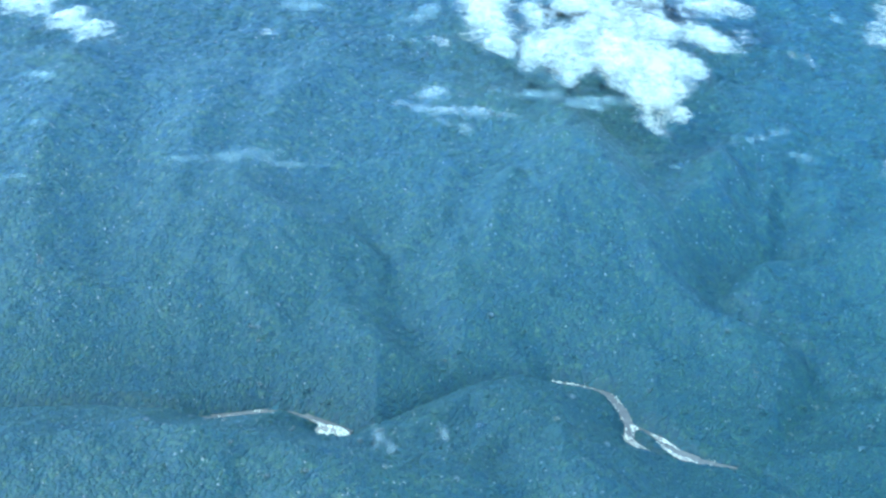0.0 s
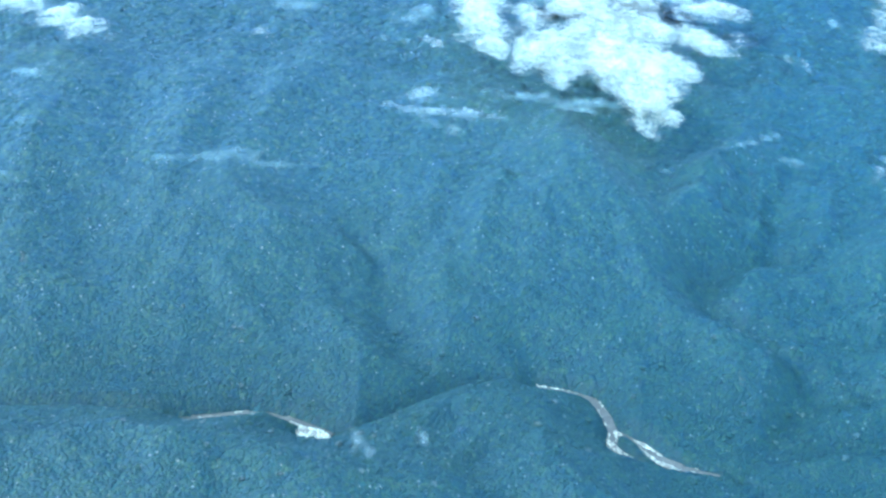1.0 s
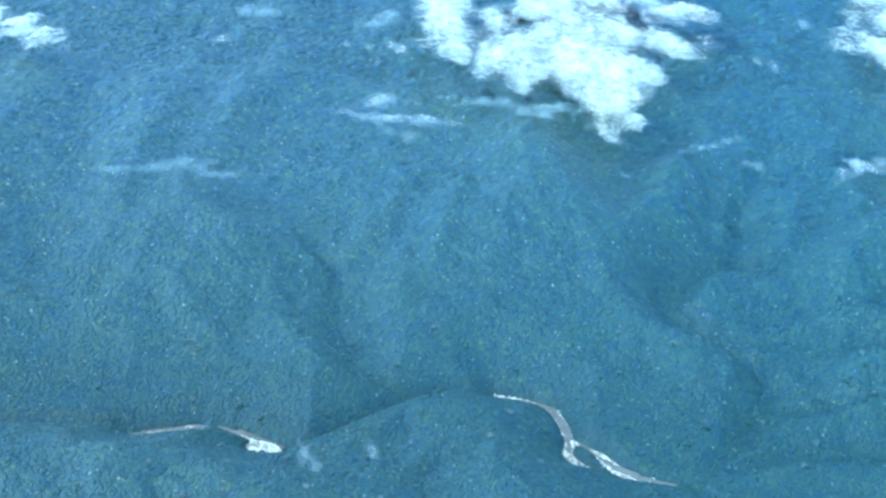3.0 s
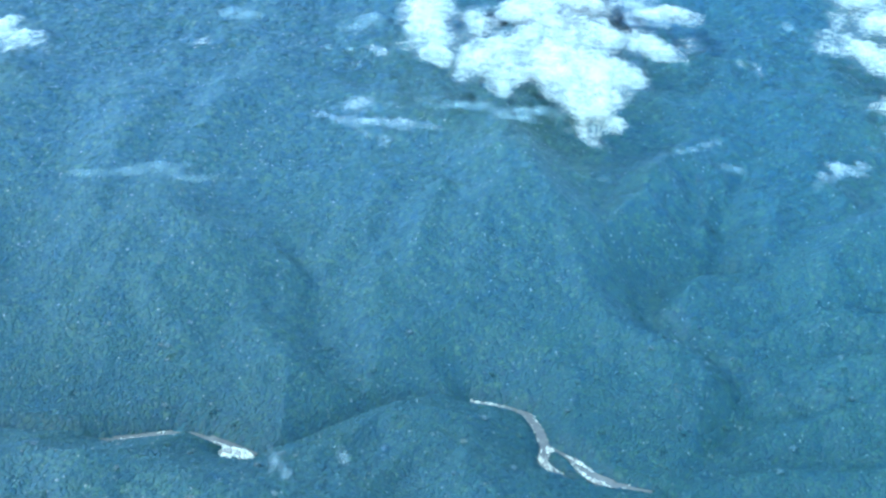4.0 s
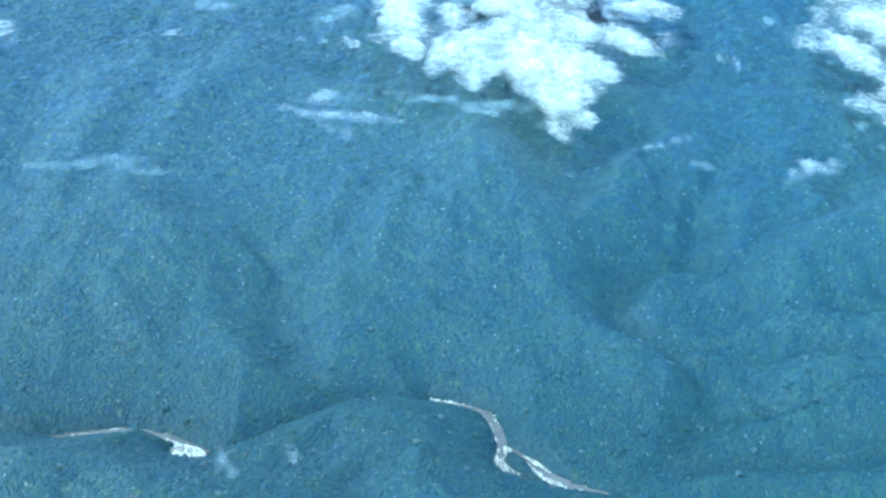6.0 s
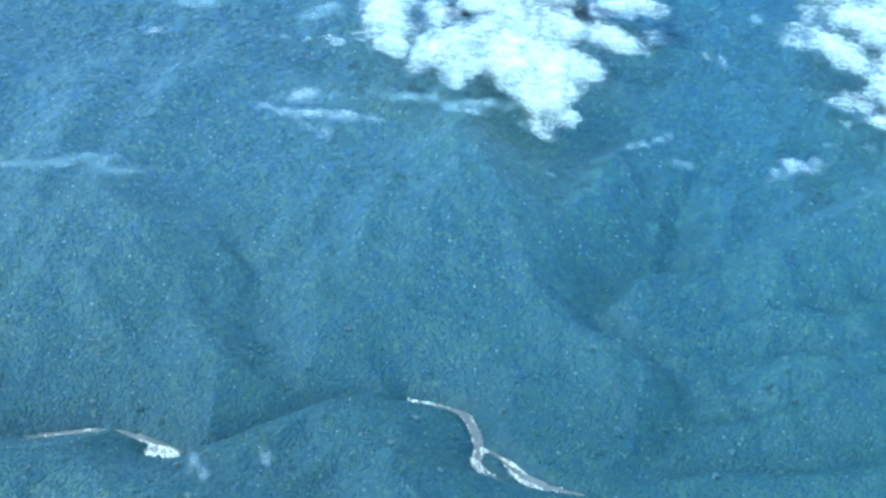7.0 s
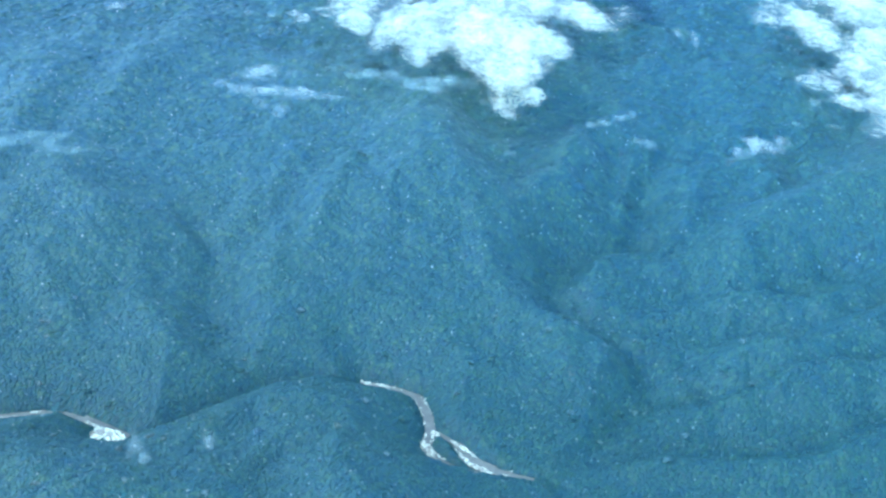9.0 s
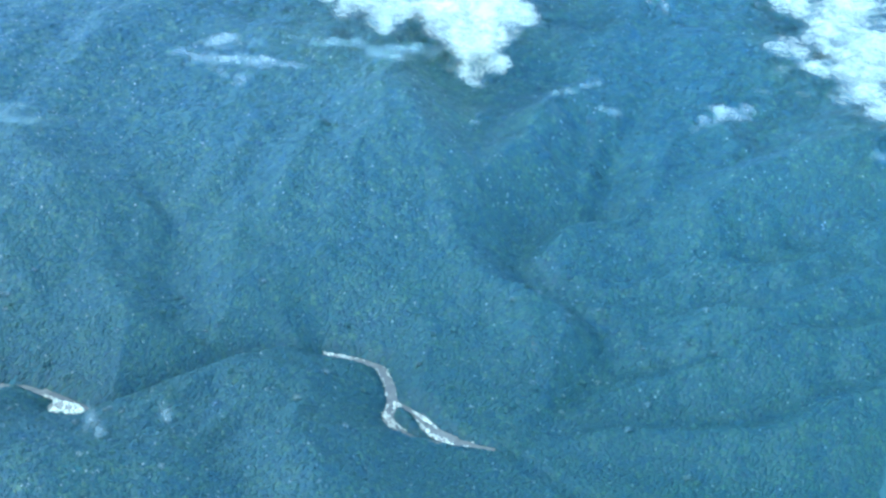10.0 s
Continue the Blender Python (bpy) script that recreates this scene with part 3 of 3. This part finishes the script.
r = np.random.default_rng(77)
models = []
for k in range(4):
    t = tall_tree(200 + k, PALE_LEAVES if k % 2 else SILVER)
    tagged(t, "tall tree with a pale yellow-green crown above the canopy" if k % 2 else "tall silvery-green tree with an open crown above the canopy", "tree", "tall trees above the canopy")
    models.append(t)
spots = []
while len(spots) < 130:
    x, y = r.uniform(-620, 640), r.uniform(1160, 1720)
    if abs(x) < 0.38 * y + 60 and all(distance_to(line, np.array([x]), np.array([y]))[0][0] > 22 for line, _ in RIVER):
        spots.append((x, y))
for k, (x, y) in enumerate(spots):
    z = float(land(np.array([x]), np.array([y]))[0])
    m = pose(x, y, z - 10.0, 0, 0, r.uniform(0, 360)) @ Matrix.Scale(r.uniform(0.8, 1.1), 4)
    if k < 4:
        models[k].matrix_basis = m
    else:
        t = copy_thing(models[k % 4], m)
        t.scale = m.to_scale()


# ---- clouds ----
def cloud(label, blobs, height, mat, seed, soft=0.7, ragged=1.35, warp=1.0, grain=1.0, category="cloud"):
    """A bank of cloud: billows on top, flatter below, its density falling off at a ragged edge.
    blobs: (x, y, z, half width, half depth) of its masses."""
    b = np.array(blobs, float)
    x0, x1 = (b[:, 0] - 2.4 * b[:, 3]).min(), (b[:, 0] + 2.4 * b[:, 3]).max()
    y0, y1 = (b[:, 1] - 2.4 * b[:, 4]).min(), (b[:, 1] + 2.4 * b[:, 4]).max()
    nx, ny = int(np.clip((x1 - x0) / 3.4, 40, 120)), int(np.clip((y1 - y0) / 4.6, 40, 120))
    x, y = np.meshgrid(np.linspace(x0, x1, nx), np.linspace(y0, y1, ny))
    o = seed * 61.7
    wide = min(float(b[:, 3].max()), 42.0) * grain
    wx = x + (fractal(x + o, y * 0.6, 0.9 * wide + 8, 5, 0.68) - 0.5) * (1.1 * wide + 6) * warp
    wy = y + (fractal(x - o, y * 0.6 + 300, 0.9 * wide + 8, 5, 0.68) - 0.5) * (1.7 * wide + 8) * warp
    miss, weight, level = np.ones_like(x), np.full_like(x, 1e-9), np.zeros_like(x)
    for bx, by, bz, rx, ry in b:
        far = ((wx - bx) / rx) ** 2 + ((wy - by) / ry) ** 2
        miss *= 1 - np.minimum(np.exp(-0.85 * far), 0.97)
        share = 1 / (1 + far) ** 3
        weight, level = weight + share, level + bz * share
    level = level / weight - 0.4 * height
    small = min(60.0, 0.8 * float(b[:, 3].max()) + 6) * grain
    curl = fractal(x + o, y * 0.5 + o, small, 6, 0.62)
    body = 1 - miss
    for _ in range(int(np.clip(b[:, 3].max() / 4.5, 2, 18))):      # soft edges
        body[1:-1] = (body[:-2] + 2 * body[1:-1] + body[2:]) / 4
        body[:, 1:-1] = (body[:, :-2] + 2 * body[:, 1:-1] + body[:, 2:]) / 4
    d = np.minimum(body, 1.0) + ragged * (curl - 0.5)
    thick = np.clip((d - 0.15) / 0.85, 0, 1) ** 0.8
    puff = billow(x + o, y * 0.6 - o, small * 0.6, 5)
    quad = grid_faces(ny, nx)
    alive = (d.ravel()[quad] > 0.14).any(1)
    thing = tagged(new(category.replace(" ", "_")), label, category, "clouds below the aircraft")
    cover = np.clip((d - (0.36 if height > 12 else 0.28)) / soft, -1.2, 1.2)
    for piece, z in (("cloud_top", level + height * thick * (0.25 + 0.75 * puff)), ("cloud_base", level - 0.12 * height * thick * (0.5 + 0.5 * curl))):
        used, flat = np.unique(quad[alive], return_inverse=True)
        me = mesh_from(piece, np.column_stack([x.ravel(), y.ravel(), z.ravel()])[used], flat.reshape(-1, 4))
        me.attributes.new("cover", "FLOAT", "POINT").data.foreach_set("value", np.ascontiguousarray(cover.ravel()[used], np.float32))
        part(piece, me, mat, thing)
    return thing


cloud("tall white cloud head with a torn trailing edge", [
    (-77, 2851, 352, 69, 141), (-86, 2676, 350, 44, 139), (-67, 2559, 348, 47, 153), (-60, 2449, 340, 30, 93), (-107, 2481, 338, 20, 42), (-42, 2378, 335, 18, 44),
    (25, 2594, 347, 48, 52), (18, 2706, 350, 43, 57), (60, 2650, 350, 36, 41)], 24, CLOUD, 8, warp=0.6)
cloud("large bright white cumulus bank draped over the mountain ridge", [
    (152, 2485, 346, 95, 153), (81, 2420, 342, 69, 104), (9, 2350, 338, 46, 65), (-14, 2270, 333, 28, 46), (50, 2308, 333, 43, 58), (96, 2279, 325, 37, 76),
    (79, 2234, 316, 26, 34), (165, 2319, 335, 38, 96), (175, 2653, 348, 85, 104), (113, 2751, 350, 75, 74), (31, 2470, 342, 21, 60), (238, 2864, 352, 140, 121)], 26, CLOUD, 1, warp=0.6)
cloud("bright white cumulus arm trailing off over the valley head", [
    (217, 2428, 346, 78, 160), (176, 2255, 322, 25, 65), (276, 2686, 348, 59, 79), (315, 2559, 340, 83, 98), (400, 2578, 336, 71, 66), (484, 2598, 332, 36, 34),
    (418, 2513, 328, 47, 50), (263, 2364, 336, 59, 101), (309, 2311, 331, 44, 70), (342, 2282, 327, 23, 42), (240, 2270, 318, 54, 102), (218, 2219, 298, 34, 71),
    (254, 2240, 300, 37, 73)], 24, CLOUD, 10, warp=0.6)
cloud("thinning torn tail of the cumulus bank sinking down the ridge", [
    (230, 2193, 284, 35, 60), (245, 2172, 269, 30, 58), (244, 2142, 255, 15, 43), (282, 2217, 290, 21, 57), (287, 2183, 274, 15, 41)], 14, CLOUD, 9, soft=0.95, ragged=1.5, warp=0.7)
cloud("thin broken tufts of white cloud above the cumulus arm", [
    (421, 2797, 346, 59, 55), (495, 2807, 344, 42, 47), (382, 2700, 344, 33, 36), (452, 2699, 342, 24, 37), (379, 2887, 350, 106, 74)], 8, PUFF, 11, soft=0.9, ragged=1.4, warp=0.8)
cloud("white cloud bank with torn edges behind the ridge", [
    (347, 2787, 347, 40, 35), (468, 2812, 347, 70, 78), (262, 2919, 352, 125, 127),
    (520, 2778, 342, 24, 47)], 18, CLOUD, 2)
cloud("large bright white cumulus bank over the far valley", [
    (898, 2868, 330, 27, 73), (907, 2780, 330, 48, 54), (1007, 2940, 331, 66, 172), (1025, 2803, 330, 67, 303), (813, 2654, 329, 36, 55), (853, 2610, 329, 52, 95),
    (890, 2549, 328, 48, 118), (872, 2456, 327, 26, 43), (1023, 3068, 332, 49, 84), (1144, 3069, 332, 116, 381)], 24, CLOUD, 3, warp=0.6)
cloud("broad bright white cumulus bank with a torn flank", [
    (911, 2495, 326, 69, 64), (983, 2503, 326, 82, 72), (1063, 2500, 326, 62, 85), (918, 2339, 328, 34, 63), (878, 2280, 328, 22, 35), (940, 2204, 330, 74, 115),
    (988, 2186, 330, 60, 172), (884, 2151, 330, 40, 59), (884, 2074, 330, 33, 51), (905, 2045, 329, 33, 50), (1009, 2133, 330, 80, 255)], 24, CLOUD, 12, warp=0.6)
cloud("ragged thinning flank of the cumulus bank", [
    (810, 2224, 332, 27, 61), (781, 2168, 332, 16, 31), (822, 2186, 332, 20, 46), (844, 2171, 332, 23, 37), (813, 2090, 330, 19, 30), (834, 2078, 330, 23, 34),
    (874, 1978, 328, 31, 39), (835, 1941, 328, 17, 19), (894, 1965, 328, 25, 35), (879, 1882, 326, 23, 33), (857, 1894, 326, 17, 14), (924, 1900, 326, 48, 93)], 14, CLOUD, 13, soft=1.0, ragged=1.5, warp=0.7)
cloud("small bright white cloud with a trailing wisp", [
    (-1064, 2538, 340, 46, 80), (-979, 2476, 337, 57, 100), (-888, 2405, 335, 44, 100), (-823, 2334, 333, 21, 22), (-1127, 2578, 340, 40, 81)], 28, CLOUD, 4)
cloud("low flat streaks of white cloud along the slope", [
    (-169, 2037, 345, 46, 30), (-192, 2043, 345, 22, 35), (-246, 1982, 341, 18, 22), (-202, 1958, 341, 25, 25), (-159, 1943, 340, 39, 21), (-110, 1957, 340, 35, 25),
    (-60, 1953, 338, 35, 12), (-170, 1894, 338, 13, 17), (-146, 1875, 338, 23, 20), (-119, 1868, 337, 9, 11)], 7, PUFF, 5, soft=1.0, ragged=1.1, warp=0.8, grain=0.6)
cloud("thin broken white wisps trailing from the cloud bank", [
    (-87, 2089, 338, 8, 21), (-27, 2066, 338, 45, 27), (0, 2060, 337, 21, 27), (44, 2115, 337, 27, 18), (37, 2053, 335, 41, 17), (115, 2072, 331, 37, 27),
    (154, 2091, 329, 29, 35), (85, 2038, 332, 22, 13), (128, 2025, 330, 14, 13)], 6, VEIL, 6, soft=1.0, ragged=1.2, warp=0.9, grain=0.6)
cloud("long thin veil of mist along the slope", [
    (-570, 1636, 352, 16, 10), (-534, 1641, 352, 30, 11), (-497, 1649, 351, 19, 16), (-479, 1659, 351, 26, 20), (-461, 1678, 351, 31, 15), (-427, 1679, 350, 35, 15),
    (-442, 1643, 350, 26, 13), (-416, 1637, 349, 17, 13), (-387, 1639, 349, 17, 13), (-355, 1654, 348, 24, 15), (-398, 1591, 345, 10, 9)], 6, SMOKE, 7, soft=0.9, ragged=1.0, warp=0.7, grain=0.6)


def lone_cloud(label, blobs, height, mat, seed):
    return cloud(label, blobs, height, mat, seed, soft=0.9, ragged=1.15, warp=1.0, grain=0.6)


lone_cloud("tiny lone white puff of cloud", [(-546, 2461, 326, 20, 36)], 9, CLOUD, 20)
lone_cloud("small torn white puffs of cloud", [(-259, 2573, 345, 21, 50), (-231, 2540, 345, 18, 40), (-203, 2639, 350, 37, 60)], 10, VEIL, 21)
lone_cloud("small white puff of cloud", [(-288, 2480, 317, 21, 36)], 9, VEIL, 22)
lone_cloud("small rounded white puff of cloud", [(-173, 2496, 311, 22, 40), (-194, 2528, 311, 12, 30)], 12, CLOUD, 23)
lone_cloud("faint torn shred of cloud", [(-479, 2620, 345, 35, 85), (-521, 2648, 345, 19, 50)], 8, SMOKE, 24)
lone_cloud("tiny faint puff of cloud", [(-238, 2494, 313, 10, 24)], 5, VEIL, 25)
lone_cloud("small white cloud with a slanting tail", [(657, 1965, 284, 28, 36), (669, 1951, 284, 15, 26), (617, 1915, 284, 19, 25), (587, 1878, 284, 13, 18), (702, 1987, 284, 15, 23)], 10, PUFF, 26)
lone_cloud("thin slanting streak of cloud", [(322, 1921, 311, 9, 8), (343, 1929, 311, 11, 8), (372, 1947, 311, 12, 11), (396, 1961, 311, 10, 11), (422, 1988, 311, 10, 15), (444, 2011, 311, 11, 24)], 6, VEIL, 27)
lone_cloud("faint small tuft of mist", [(449, 1937, 290, 16, 17), (466, 1916, 290, 18, 24)], 6, SMOKE, 28)
lone_cloud("tiny thin streak of mist", [(242, 1916, 265, 15, 9)], 3, SMOKE, 29)
lone_cloud("tiny white fleck of cloud", [(767, 2828, 320, 18, 42)], 7, VEIL, 30)
lone_cloud("small upright shred of cloud", [(656, 2617, 275, 16, 55), (627, 2643, 275, 9, 36)], 8, PUFF, 31)
lone_cloud("tiny faint tuft of cloud", [(793, 2151, 300, 16, 22)], 6, SMOKE, 32)
lone_cloud("two tiny faint flecks of cloud", [(734, 2061, 290, 14, 17), (806, 2057, 290, 14, 17)], 5, SMOKE, 33)
lone_cloud("small flat white fleck of cloud", [(-890, 2027, 348, 25, 24)], 6, VEIL, 34)
lone_cloud("faint small fleck of mist", [(-824, 1782, 345, 15, 16)], 5, SMOKE, 35)
lone_cloud("thin faint streak of mist", [(-771, 1540, 350, 25, 12)], 3, SMOKE, 36)
lone_cloud("faint torn tufts of mist", [(761, 1897, 270, 13, 19), (824, 1768, 265, 12, 13), (881, 1843, 270, 18, 32)], 6, SMOKE, 37)
cloud("pale upright wisp of mist rising from the forest by the river", [(-248, 1340, 90, 4, 14), (-240, 1317, 90, 8, 16), (-229, 1297, 90, 12, 17), (-219, 1282, 90, 11, 12)], 12, MIST, 50, soft=1.1, ragged=1.0, warp=0.8, grain=0.6, category="mist wisp")
cloud("faint small wisp of mist rising from the forest", [(-150, 1330, 82, 10, 16), (-155, 1346, 84, 8, 12)], 12, MIST, 51, soft=1.5, ragged=1.1, warp=1.2, grain=0.6, category="mist wisp")
